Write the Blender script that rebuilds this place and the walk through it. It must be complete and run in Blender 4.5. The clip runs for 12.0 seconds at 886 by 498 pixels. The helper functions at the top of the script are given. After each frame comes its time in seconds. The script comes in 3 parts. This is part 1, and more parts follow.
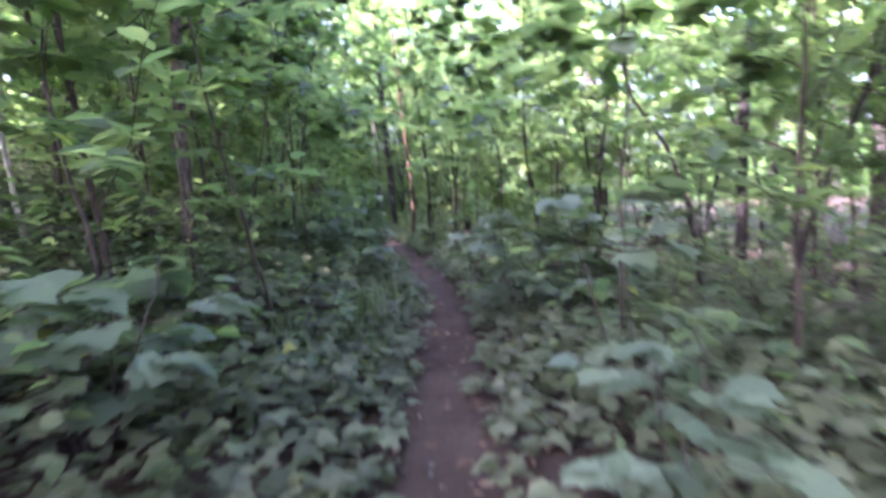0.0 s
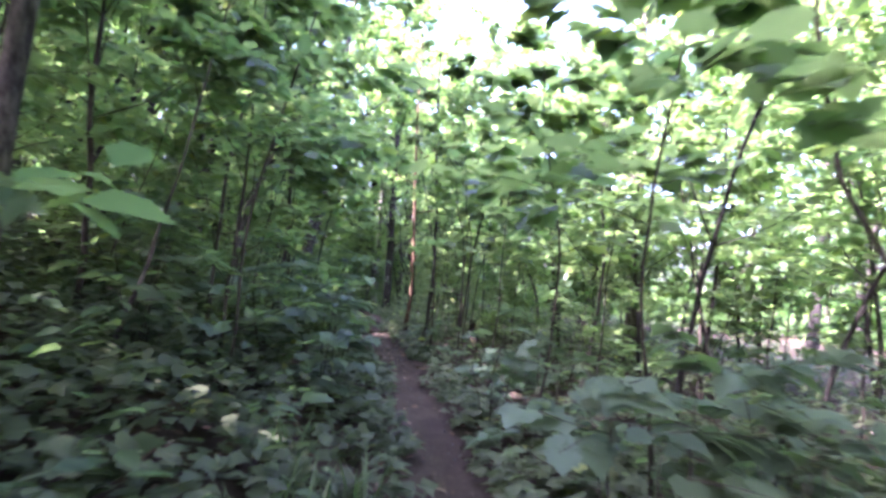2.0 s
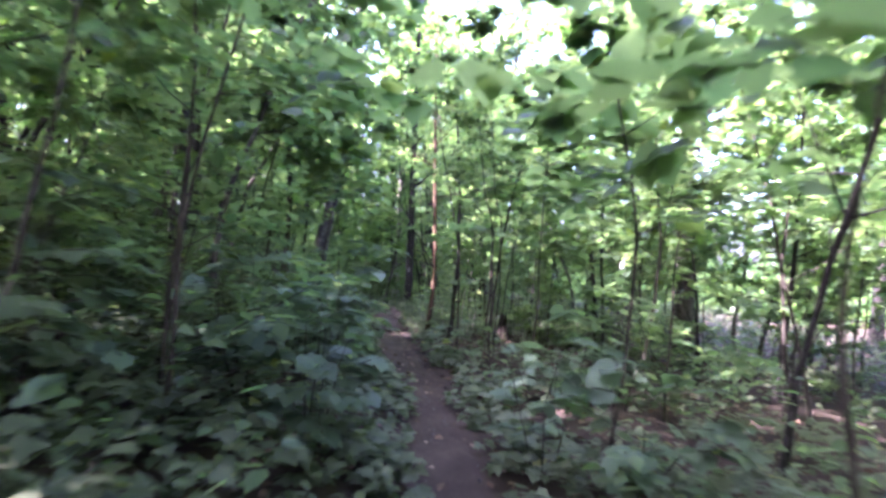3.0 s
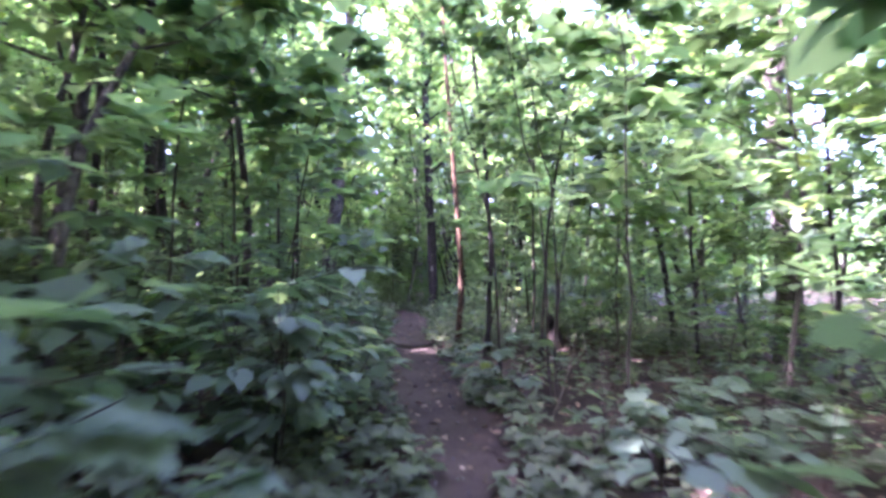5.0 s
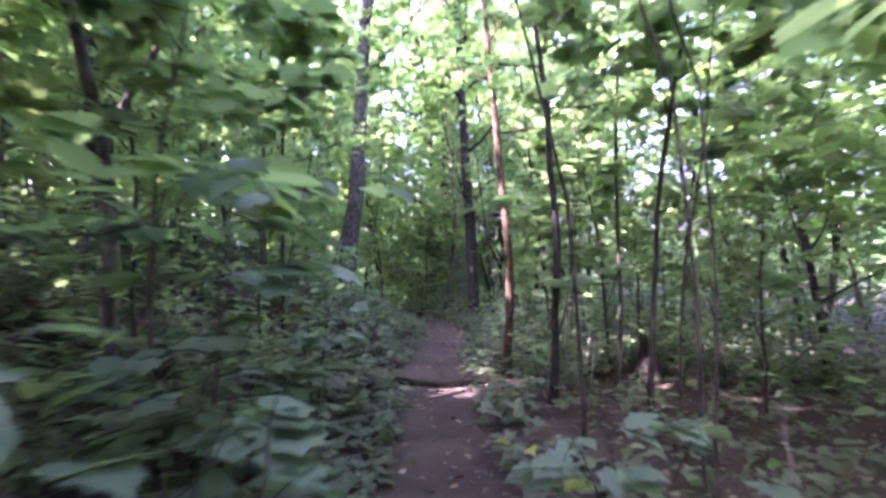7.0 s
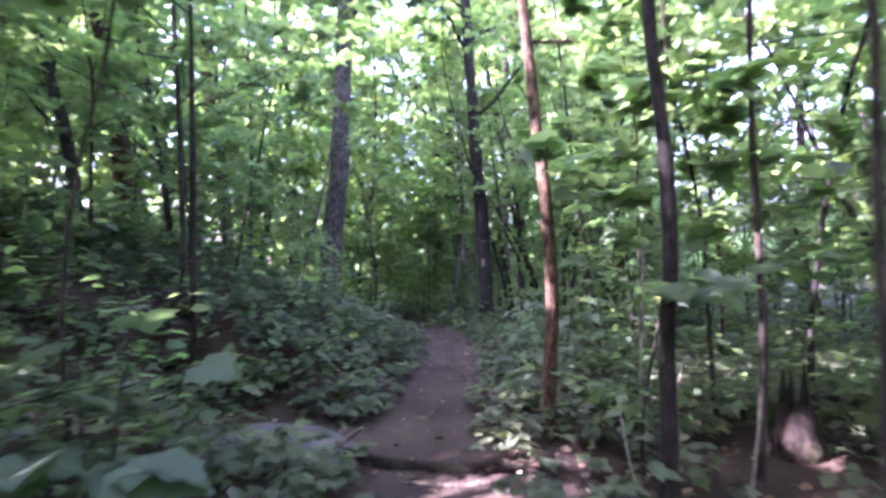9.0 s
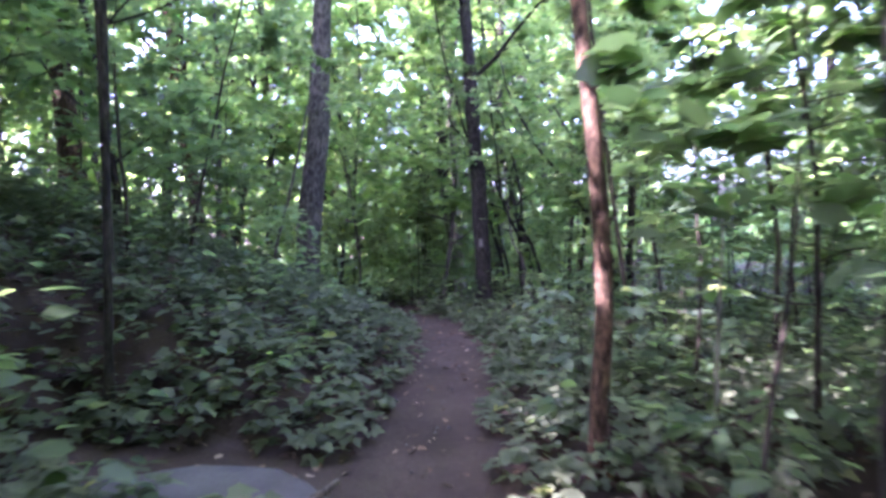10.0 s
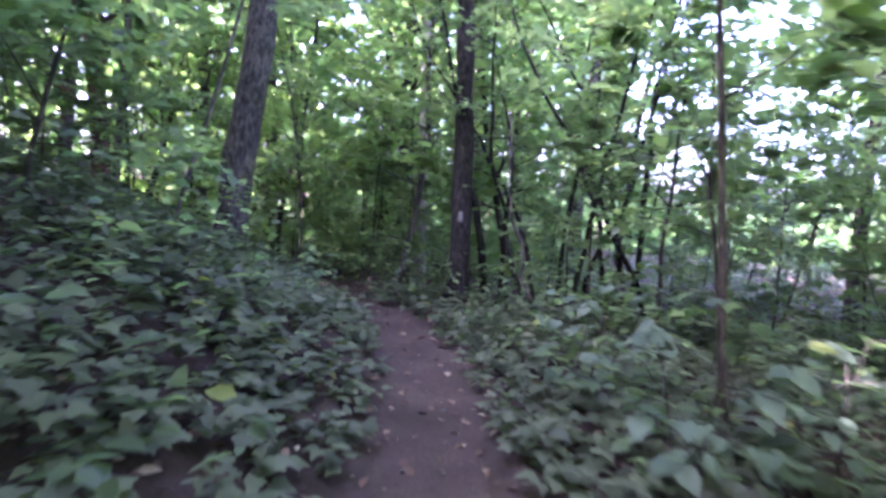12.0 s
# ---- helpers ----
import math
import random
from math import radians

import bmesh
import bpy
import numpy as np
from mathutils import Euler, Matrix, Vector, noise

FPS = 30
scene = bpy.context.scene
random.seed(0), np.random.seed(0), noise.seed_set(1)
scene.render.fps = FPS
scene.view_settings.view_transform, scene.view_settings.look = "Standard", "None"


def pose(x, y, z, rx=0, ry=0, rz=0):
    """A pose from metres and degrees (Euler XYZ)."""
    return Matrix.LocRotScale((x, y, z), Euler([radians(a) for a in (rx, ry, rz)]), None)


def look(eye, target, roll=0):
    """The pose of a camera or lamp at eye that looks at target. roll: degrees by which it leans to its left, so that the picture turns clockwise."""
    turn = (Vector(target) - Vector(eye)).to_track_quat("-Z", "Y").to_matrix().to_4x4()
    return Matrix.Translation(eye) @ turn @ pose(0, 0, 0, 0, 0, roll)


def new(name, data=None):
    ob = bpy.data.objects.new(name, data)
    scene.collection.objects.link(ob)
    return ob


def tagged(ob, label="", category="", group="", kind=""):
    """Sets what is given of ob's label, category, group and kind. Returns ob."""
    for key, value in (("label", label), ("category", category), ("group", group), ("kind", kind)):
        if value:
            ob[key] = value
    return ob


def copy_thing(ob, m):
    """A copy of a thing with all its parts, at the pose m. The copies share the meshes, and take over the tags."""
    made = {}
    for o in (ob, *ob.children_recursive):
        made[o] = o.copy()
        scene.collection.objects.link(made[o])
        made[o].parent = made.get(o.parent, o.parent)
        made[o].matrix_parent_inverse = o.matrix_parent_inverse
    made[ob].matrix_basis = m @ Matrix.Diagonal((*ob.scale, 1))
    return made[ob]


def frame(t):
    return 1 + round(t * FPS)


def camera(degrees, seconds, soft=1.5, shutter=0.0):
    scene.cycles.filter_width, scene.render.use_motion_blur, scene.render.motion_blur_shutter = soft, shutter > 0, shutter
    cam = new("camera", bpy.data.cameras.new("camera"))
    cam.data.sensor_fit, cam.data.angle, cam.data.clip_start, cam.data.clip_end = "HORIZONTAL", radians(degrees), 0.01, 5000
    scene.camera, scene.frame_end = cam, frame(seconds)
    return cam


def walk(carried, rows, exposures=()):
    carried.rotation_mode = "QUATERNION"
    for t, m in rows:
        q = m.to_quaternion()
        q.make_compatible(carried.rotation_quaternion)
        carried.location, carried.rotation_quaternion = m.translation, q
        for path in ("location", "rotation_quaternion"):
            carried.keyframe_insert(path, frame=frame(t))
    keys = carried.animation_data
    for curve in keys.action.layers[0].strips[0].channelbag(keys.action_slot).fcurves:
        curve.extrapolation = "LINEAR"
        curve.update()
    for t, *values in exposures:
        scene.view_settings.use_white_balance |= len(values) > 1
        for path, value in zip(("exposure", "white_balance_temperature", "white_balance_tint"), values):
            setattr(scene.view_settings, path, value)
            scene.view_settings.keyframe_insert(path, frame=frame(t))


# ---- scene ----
cam = camera(74.0, 12.0, soft=3.1, shutter=0.8)
ROWS = [
    (0.0, 0.627, 0.175, 1.328, 0.46, -5.17, 3.61),
    (0.5, 0.579, 0.901, 1.327, 3.48, -0.80, 1.43),
    (1.0, 0.458, 1.700, 1.382, 2.78, 0.18, -2.55),
    (1.5, 0.456, 2.480, 1.429, 3.30, 2.80, -5.38),
    (2.0, 0.337, 3.216, 1.465, 0.03, 3.00, -5.24),
    (2.5, 0.308, 3.858, 1.391, 2.04, 4.49, -4.78),
    (2.7, 0.303, 4.225, 1.501, 2.09, 2.12, -4.07),
    (4.3, 0.205, 6.611, 1.431, 3.80, 1.29, -3.65),
    (4.5, 0.183, 6.838, 1.410, 4.76, 1.15, 0.02),
    (5.0, 0.152, 7.706, 1.415, 5.02, 1.66, 0.68),
    (5.5, 0.074, 8.543, 1.406, 5.76, 4.18, 2.25),
    (6.0, 0.055, 9.423, 1.378, 5.60, 1.31, 2.65),
    (6.5, -0.079, 10.169, 1.387, 8.51, 2.23, 2.73),
    (7.0, -0.090, 11.002, 1.392, 9.28, 1.84, 1.55),
    (7.5, -0.227, 11.864, 1.373, 10.38, 0.67, 2.35),
    (7.7, -0.277, 12.177, 1.399, 10.68, 1.49, 2.19),
    (9.3, -0.640, 14.409, 1.398, 9.57, 1.16, 2.39),
    (9.5, -0.748, 14.659, 1.390, 7.50, 1.24, 2.85),
    (10.0, -0.894, 15.381, 1.374, 8.61, -0.62, 2.20),
    (10.5, -1.054, 15.944, 1.365, 9.41, -0.04, 0.38),
    (11.0, -1.203, 16.589, 1.380, 5.93, -1.61, -0.47),
    (11.5, -1.307, 17.141, 1.378, 5.11, -3.57, -1.26),
    (12.0, -1.598, 17.746, 1.415, 3.3, -3.75, -3.42),
]
walk(cam, [(t, pose(x, y, z, 90 + pitch, roll, yaw)) for t, x, y, z, yaw, pitch, roll in ROWS],
     exposures=[(0.0, 4.2, 5350, 53), (2.7, 4.05, 5300, 48), (4.5, 4.3, 5150, 58), (7.5, 4.4, 5350, 64), (9.5, 4.3, 5200, 57), (12.0, 4.4, 5150, 61)])

# ---- world and sun ----
SUN_AZ, SUN_EL = -118.0, 40.0          # degrees to the right of +y, and above the horizon
world = bpy.data.worlds.new("sky")
scene.world = world
world.use_nodes = True
wn = world.node_tree.nodes
sky = wn.new("ShaderNodeTexSky")
sky.sky_type, sky.sun_disc = "NISHITA", False
sky.sun_elevation, sky.sun_rotation = radians(SUN_EL), radians(SUN_AZ)
sky.air_density, sky.dust_density, sky.ozone_density = 1.0, 8.0, 0.6
wn["Background"].inputs["Strength"].default_value = 0.15
world.node_tree.links.new(sky.outputs["Color"], wn["Background"].inputs["Color"])

sun = new("sun", bpy.data.lights.new("sun", "SUN"))
sun.data.energy, sun.data.angle, sun.data.color = 5.0, radians(0.6), (1.0, 0.88, 0.7)
sun_way = Vector((math.sin(radians(SUN_AZ)) * math.cos(radians(SUN_EL)),
                  math.cos(radians(SUN_AZ)) * math.cos(radians(SUN_EL)), math.sin(radians(SUN_EL))))
sun.matrix_world = look(sun_way * 60, (0, 0, 0))


# ---- materials ----
def material(name, rough=0.8, spec=0.3):
    m = bpy.data.materials.new(name)
    m.use_nodes = True
    nt = m.node_tree
    b = nt.nodes["Principled BSDF"]
    b.inputs["Roughness"].default_value = rough
    b.inputs["Specular IOR Level"].default_value = spec
    return m, nt, b


def node(nt, kind, **inputs):
    n = nt.nodes.new(kind)
    for key, value in inputs.items():
        n.inputs[key.replace("_", " ")].default_value = value
    return n


def noise_tex(nt, scale, detail=4.0, stretch=None, rough=0.6):
    co = nt.nodes.new("ShaderNodeTexCoord")
    mp = nt.nodes.new("ShaderNodeMapping")
    nt.links.new(co.outputs["Object"], mp.inputs["Vector"])
    if stretch:
        mp.inputs["Scale"].default_value = stretch
    n = node(nt, "ShaderNodeTexNoise", Scale=scale, Detail=detail, Roughness=rough)
    nt.links.new(mp.outputs["Vector"], n.inputs["Vector"])
    return n.outputs["Fac"]


def ramp(nt, fac, stops):
    r = nt.nodes.new("ShaderNodeValToRGB")
    e = r.color_ramp.elements
    while len(e) < len(stops):
        e.new(0.5)
    for el, (p, c) in zip(e, stops):
        el.position, el.color = p, (*c, 1)
    nt.links.new(fac, r.inputs["Fac"])
    return r.outputs["Color"]


def mix(nt, fac, a, b, mode="MIX"):
    n = nt.nodes.new("ShaderNodeMix")
    n.data_type, n.blend_type = "RGBA", mode
    for socket, value in ((n.inputs[0], fac), (n.inputs[6], a), (n.inputs[7], b)):
        if isinstance(value, (int, float)):
            socket.default_value = value
        elif isinstance(value, tuple):
            socket.default_value = (*value, 1)
        else:
            nt.links.new(value, socket)
    return n.outputs[2]


def bump(nt, b, fac, strength, distance):
    n = node(nt, "ShaderNodeBump", Strength=strength, Distance=distance)
    nt.links.new(fac, n.inputs["Height"])
    nt.links.new(n.outputs["Normal"], b.inputs["Normal"])


def leaf_material(name, dark, light, through_dark, through_light, share=0.45, rough=0.42, spec=0.45, per_object=False, yellow_from=0.985):
    """A leaf that reflects on its face and lets sunlight glow through it; each leaf has its own tone."""
    m, nt, b = material(name, rough, spec)
    if per_object:
        tone = nt.nodes.new("ShaderNodeObjectInfo").outputs["Random"]
    else:
        tone = nt.nodes.new("ShaderNodeNewGeometry").outputs["Random Per Island"]
    blotch = noise_tex(nt, 9.0, 3.0)
    base = mix(nt, tone, dark, light)
    rare = ramp(nt, tone, [(yellow_from, (0, 0, 0)), (yellow_from + 0.01, (1, 1, 1))])      # a few leaves get a brighter yellow-green
    base = mix(nt, rare, base, (light[0] * 2.0, light[1] * 1.7, light[2] * 0.7))
    base = mix(nt, 0.5, base, ramp(nt, blotch, [(0.3, (0.55, 0.6, 0.5)), (0.7, (1.25, 1.2, 1.1))]), "MULTIPLY")
    nt.links.new(base, b.inputs["Base Color"])
    glow = mix(nt, tone, through_dark, through_light)
    glow = mix(nt, rare, glow, (0.5, 0.62, 0.1))
    tl = nt.nodes.new("ShaderNodeBsdfTranslucent")
    nt.links.new(glow, tl.inputs["Color"])
    ms = nt.nodes.new("ShaderNodeMixShader")
    ms.inputs["Fac"].default_value = share
    out = nt.nodes["Material Output"]
    nt.links.new(b.outputs["BSDF"], ms.inputs[1])
    nt.links.new(tl.outputs["BSDF"], ms.inputs[2])
    nt.links.new(ms.outputs["Shader"], out.inputs["Surface"])
    bump(nt, b, noise_tex(nt, 40.0, 2.0), 0.25, 0.004)
    return m


LEAF_CANOPY = leaf_material("canopy_leaf", (0.04, 0.074, 0.034), (0.08, 0.13, 0.055), (0.2, 0.38, 0.105), (0.45, 0.63, 0.17), 0.56)
LEAF_SAPLING = leaf_material("sapling_leaf", (0.048, 0.08, 0.048), (0.09, 0.135, 0.078), (0.185, 0.335, 0.11), (0.39, 0.545, 0.17), 0.5)
LEAF_SHRUB = leaf_material("shrub_leaf", (0.07, 0.105, 0.075), (0.12, 0.165, 0.115), (0.16, 0.3, 0.1), (0.3, 0.46, 0.14), 0.3, 0.5, 0.36, True, 0.988)
LEAF_HERB = leaf_material("herb_leaf", (0.066, 0.08, 0.052), (0.12, 0.142, 0.088), (0.13, 0.21, 0.075), (0.22, 0.33, 0.11), 0.28, 0.58, 0.22, yellow_from=0.993)
GRASS = leaf_material("grass_blade", (0.06, 0.095, 0.045), (0.12, 0.16, 0.075), (0.12, 0.24, 0.07), (0.2, 0.33, 0.1), 0.3)


def dead_leaf_material():
    m, nt, b = material("dead_leaf", 0.75, 0.25)
    tone = nt.nodes.new("ShaderNodeNewGeometry").outputs["Random Per Island"]
    c = ramp(nt, tone, [(0.0, (0.05, 0.03, 0.02)), (0.5, (0.11, 0.07, 0.045)), (0.85, (0.19, 0.13, 0.085)), (1.0, (0.36, 0.28, 0.2))])
    c = mix(nt, 0.5, c, ramp(nt, noise_tex(nt, 30.0), [(0.3, (0.5, 0.5, 0.5)), (0.7, (1.2, 1.2, 1.2))]), "MULTIPLY")
    nt.links.new(c, b.inputs["Base Color"])
    return m


def bark_material(name, dark, light, groove=0.6, moss=0.0):
    m, nt, b = material(name, 0.9, 0.2)
    ridges = noise_tex(nt, 10.0, 6.0, (2.0, 2.0, 0.85), 0.68)
    stains = noise_tex(nt, 4.0, 4.0)
    c = ramp(nt, ridges, [(0.4, dark), (0.62, light)])
    c = mix(nt, 0.6, c, ramp(nt, stains, [(0.36, (0.45, 0.44, 0.44)), (0.64, (1.5, 1.45, 1.38))]), "MULTIPLY")
    if moss:
        patch = ramp(nt, noise_tex(nt, 3.5, 4.0), [(0.55, (0, 0, 0)), (0.7, (moss, moss, moss))])
        c = mix(nt, patch, c, (0.09, 0.11, 0.05))
    nt.links.new(c, b.inputs["Base Color"])
    bump(nt, b, ridges, min(1.0, groove * 1.5), 0.03)
    return m


def soil_material(name, dark, mid, light):
    m, nt, b = material(name, 0.95, 0.15)
    coarse, fine = noise_tex(nt, 1.3, 5.0), noise_tex(nt, 38.0, 5.0, rough=0.7)
    c = ramp(nt, coarse, [(0.25, dark), (0.5, mid), (0.78, light)])
    c = mix(nt, 0.7, c, ramp(nt, fine, [(0.3, (0.5, 0.48, 0.46)), (0.7, (1.3, 1.28, 1.25))]), "MULTIPLY")
    nt.links.new(c, b.inputs["Base Color"])
    bump(nt, b, fine, 0.7, 0.03)
    return m


def rock_material():
    m, nt, b = material("rock", 0.85, 0.25)
    coarse, fine = noise_tex(nt, 2.5, 5.0), noise_tex(nt, 60.0, 5.0)
    c = ramp(nt, coarse, [(0.3, (0.065, 0.06, 0.06)), (0.6, (0.105, 0.098, 0.098)), (0.8, (0.14, 0.132, 0.13))])
    c = mix(nt, 0.5, c, ramp(nt, fine, [(0.35, (0.6, 0.6, 0.6)), (0.65, (1.2, 1.2, 1.2))]), "MULTIPLY")
    nt.links.new(c, b.inputs["Base Color"])
    bump(nt, b, fine, 0.5, 0.01)
    return m


DEAD_LEAF = dead_leaf_material()
BARK_GREY = bark_material("grey_bark", (0.035, 0.03, 0.028), (0.13, 0.12, 0.11))
BARK_DARK = bark_material("dark_bark", (0.012, 0.01, 0.009), (0.042, 0.038, 0.036))
BARK_BROWN = bark_material("brown_bark", (0.02, 0.013, 0.009), (0.13, 0.083, 0.052), 0.9)
BARK_PALE = bark_material("pale_bark", (0.2, 0.19, 0.175), (0.42, 0.4, 0.37), 0.3)
FADED_PAINT = bark_material("faded_paint", (0.06, 0.057, 0.055), (0.2, 0.195, 0.185), 0.4)
BARK_TWIG = bark_material("twig_bark", (0.022, 0.019, 0.016), (0.075, 0.064, 0.052), 0.3)
DEAD_WOOD = bark_material("dead_wood", (0.06, 0.048, 0.04), (0.2, 0.165, 0.135), 0.5)
ROTTEN = bark_material("rotten_wood", (0.008, 0.006, 0.005), (0.032, 0.024, 0.018), 0.9, 0.3)
SOIL = soil_material("trail_soil", (0.038, 0.028, 0.023), (0.062, 0.046, 0.038), (0.096, 0.073, 0.06))
FOREST_FLOOR = soil_material("forest_floor", (0.028, 0.021, 0.018), (0.055, 0.04, 0.032), (0.085, 0.063, 0.048))
ROCK = rock_material()


# ---- mesh helpers ----
def mesh_of(name, verts, faces, mat, smooth=True):
    me = bpy.data.meshes.new(name)
    me.from_pydata([tuple(v) for v in verts], [], faces)
    me.materials.append(mat)
    if smooth:
        me.polygons.foreach_set("use_smooth", [True] * len(me.polygons))
    me.update()
    return me


def part(name, me, parent, label=""):
    ob = new(name, me)
    ob.parent = parent
    return tagged(ob, label) if label else ob


class Wood:
    """Tapered round stems gathered into one mesh."""

    def __init__(self):
        self.v, self.f = [], []

    def tube(self, pts, radii, sides=6, rough=0.0):
        start = len(self.v)
        pts = [Vector(p) for p in pts]
        side = Vector((1, 0, 0))
        for i, p in enumerate(pts):
            ahead = (pts[min(i + 1, len(pts) - 1)] - pts[max(i - 1, 0)]).normalized()
            u = side - ahead * side.dot(ahead)
            if u.length < 0.05:
                u = Vector((0, 1, 0)) - ahead * ahead.y
            u.normalize()
            side, w = u, ahead.cross(u)
            for k in range(sides):
                a = 2 * math.pi * k / sides
                r = radii[i] * (1 + rough * math.sin(3.1 * k + 1.7 * i) * 0.5 + rough * math.sin(1.3 * k * k + i))
                self.v.append(p + u * math.cos(a) * r + w * math.sin(a) * r)
        for i in range(len(pts) - 1):
            for k in range(sides):
                a, b = start + i * sides + k, start + i * sides + (k + 1) % sides
                self.f.append((a, b, b + sides, a + sides))
        self.f.append(tuple(range(start + (len(pts) - 1) * sides, start + len(pts) * sides)))
        self.f.append(tuple(range(start + sides - 1, start - 1, -1)))

    def mesh(self, name, mat):
        return mesh_of(name, self.v, self.f, mat)


# leaf outlines: along, across, up
DIAMOND = (np.array([(0, 0, 0), (0.45, 0.34, 0.07), (1, 0, -0.08), (0.45, -0.34, 0.07)]), [(0, 2, 1), (0, 3, 2)])
OVATE = (np.array([(0, 0, 0), (0.33, 0, -0.03), (0.7, 0, -0.05), (1, 0, -0.13), (0.28, 0.3, 0.05), (0.66, 0.25, 0.02),
                   (0.28, -0.3, 0.05), (0.66, -0.25, 0.02)]),
         [(0, 1, 4), (1, 2, 5, 4), (2, 3, 5), (0, 6, 1), (1, 6, 7, 2), (2, 7, 3)])
LOBED = (np.array([(0.38, 0, -0.02), (0, 0, 0), (-0.1, 0.26, 0.03), (0.08, 0.38, 0.03), (0.2, 0.56, 0.0), (0.4, 0.44, 0.04),
                   (0.64, 0.42, 0.0), (0.7, 0.27, 0.02), (1, 0, -0.12), (0.7, -0.27, 0.02), (0.64, -0.42, 0.0),
                   (0.4, -0.44, 0.04), (0.2, -0.56, 0.0), (0.08, -0.38, 0.03), (-0.1, -0.26, 0.03)]),
         [(0, i + 1, i, ) for i in range(1, 14)] + [(0, 1, 14)])
BROAD = (np.array([(0, 0, 0), (0.3, 0, -0.03), (0.62, 0, -0.06), (1, 0, -0.2), (0.01, 0.16, 0.05), (0.24, 0.35, 0.04), (0.52, 0.33, 0.0), (0.8, 0.15, -0.08),
                   (0.01, -0.16, 0.05), (0.24, -0.35, 0.04), (0.52, -0.33, 0.0), (0.8, -0.15, -0.08)]),
         [(0, 1, 5, 4), (1, 2, 6, 5), (2, 3, 7), (2, 7, 6), (0, 8, 9, 1), (1, 9, 10, 2), (2, 11, 3), (2, 10, 11)])
HEX = (np.array([(0, 0, 0), (0.28, 0.29, 0.06), (0.66, 0.25, 0.02), (1, 0, -0.12), (0.66, -0.25, 0.02), (0.28, -0.29, 0.06)]),
       [(0, 3, 2, 1), (0, 5, 4, 3)])
IVY = (np.array([(0, 0, 0), (0.45, 0, -0.04), (1, 0, -0.12), (-0.06, 0.28, 0.02), (0.28, 0.52, 0.0), (0.5, 0.27, 0.03),
                 (-0.06, -0.28, 0.02), (0.28, -0.52, 0.0), (0.5, -0.27, 0.03)]),
       [(0, 1, 4, 3), (1, 5, 4), (1, 2, 5), (0, 6, 7, 1), (1, 7, 8), (1, 8, 2)])
BLADE = (np.array([(0, 0.02, 0), (0, -0.02, 0), (0.5, 0.018, 0.06), (0.5, -0.018, 0.06), (1, 0, -0.1)]), [(0, 1, 3, 2), (2, 3, 4)])


def unit(a):
    return a / np.maximum(np.linalg.norm(a, axis=1, keepdims=True), 1e-6)


def leaf_mesh(name, at, along, up, size, shape, mat):
    """Many leaves in one mesh: place, way of the midrib, way of the face, length."""
    tv, tf = shape
    along, n = unit(np.asarray(along, float)), len(at)
    up = np.asarray(up, float)
    across = unit(np.cross(up, along))
    up = np.cross(along, across)
    size = np.asarray(size, float)[:, None, None]
    v = np.asarray(at, float)[:, None, :] + size * (tv[None, :, 0:1] * along[:, None, :] + tv[None, :, 1:2] * across[:, None, :] + tv[None, :, 2:3] * up[:, None, :])
    k = len(tv)
    loops = np.concatenate([np.array(f) for f in tf])
    counts = np.array([len(f) for f in tf])
    all_loops = (loops[None, :] + (np.arange(n) * k)[:, None]).ravel()
    starts = np.concatenate([[0], np.cumsum(np.tile(counts, n))[:-1]])
    me = bpy.data.meshes.new(name)
    me.vertices.add(n * k)
    me.vertices.foreach_set("co", v.ravel())
    me.loops.add(len(all_loops))
    me.loops.foreach_set("vertex_index", all_loops.astype(np.int32))
    me.polygons.add(len(starts))
    me.polygons.foreach_set("loop_start", starts.astype(np.int32))
    me.materials.append(mat)
    me.update(calc_edges=True)
    me.validate()
    return me


# ---- the lie of the land ----
TRAIL_Y = np.array([-30, 0, 3.2, 5.2, 7.0, 8.4, 10.5, 12.0, 13.0, 14.1, 15.4, 16.8, 17.2, 19.7, 21.4, 22.4, 23.8, 25.5, 26.4, 27.4, 32, 60])
TRAIL_X = np.array([1.5, 0.5, 0.5, 0.57, 0.55, 0.4, 0.08, -0.08, -0.3, -0.6, -0.88, -1.08, -1.22, -1.7, -1.8, -1.86, -2.2, -2.7, -3.5, -5.0, -13.0, -30])


def trail_x(y):
    return np.interp(y, TRAIL_Y, TRAIL_X)


def ground_z(x, y):
    """Height of the ground: the trail lies level, a bank rises on its one side, the other falls gently."""
    x, y = np.asarray(x, float), np.asarray(y, float)
    s = trail_x(y) - x
    near = np.clip((np.abs(s) - 0.3) / 0.5, 0, 1)
    slope = np.interp(y, [10, 16, 19.5, 21.5, 25], [0.3, 0.34, 0.47, 0.47, 0.36])
    rise = slope * np.clip(s - 0.45, 0, 3.5) + 0.3 * np.clip(s - 3.95, 0, 5.5) + 0.06 * np.clip(s - 9.45, 0, 60) - 0.06 * np.clip(-s - 0.8, 0, 8)
    flat = np.exp(-(((x + 2.85) / 1.2) ** 4 + ((y - 18.4) / 0.95) ** 4) * 0.8)      # the bare place by the boulder
    rise = rise * (1 - 0.92 * flat)
    lumps = 0.05 * np.sin(1.7 * x + 0.6 * y) * np.sin(1.1 * y - 0.7 * x) + 0.025 * np.sin(4.3 * x + 2.0) * np.sin(3.7 * y)
    dish = -0.05 * np.clip(1 - np.abs(s) / 0.45, 0, 1)
    return rise + lumps * near + dish


def gz(x, y):
    return float(ground_z(x, y))


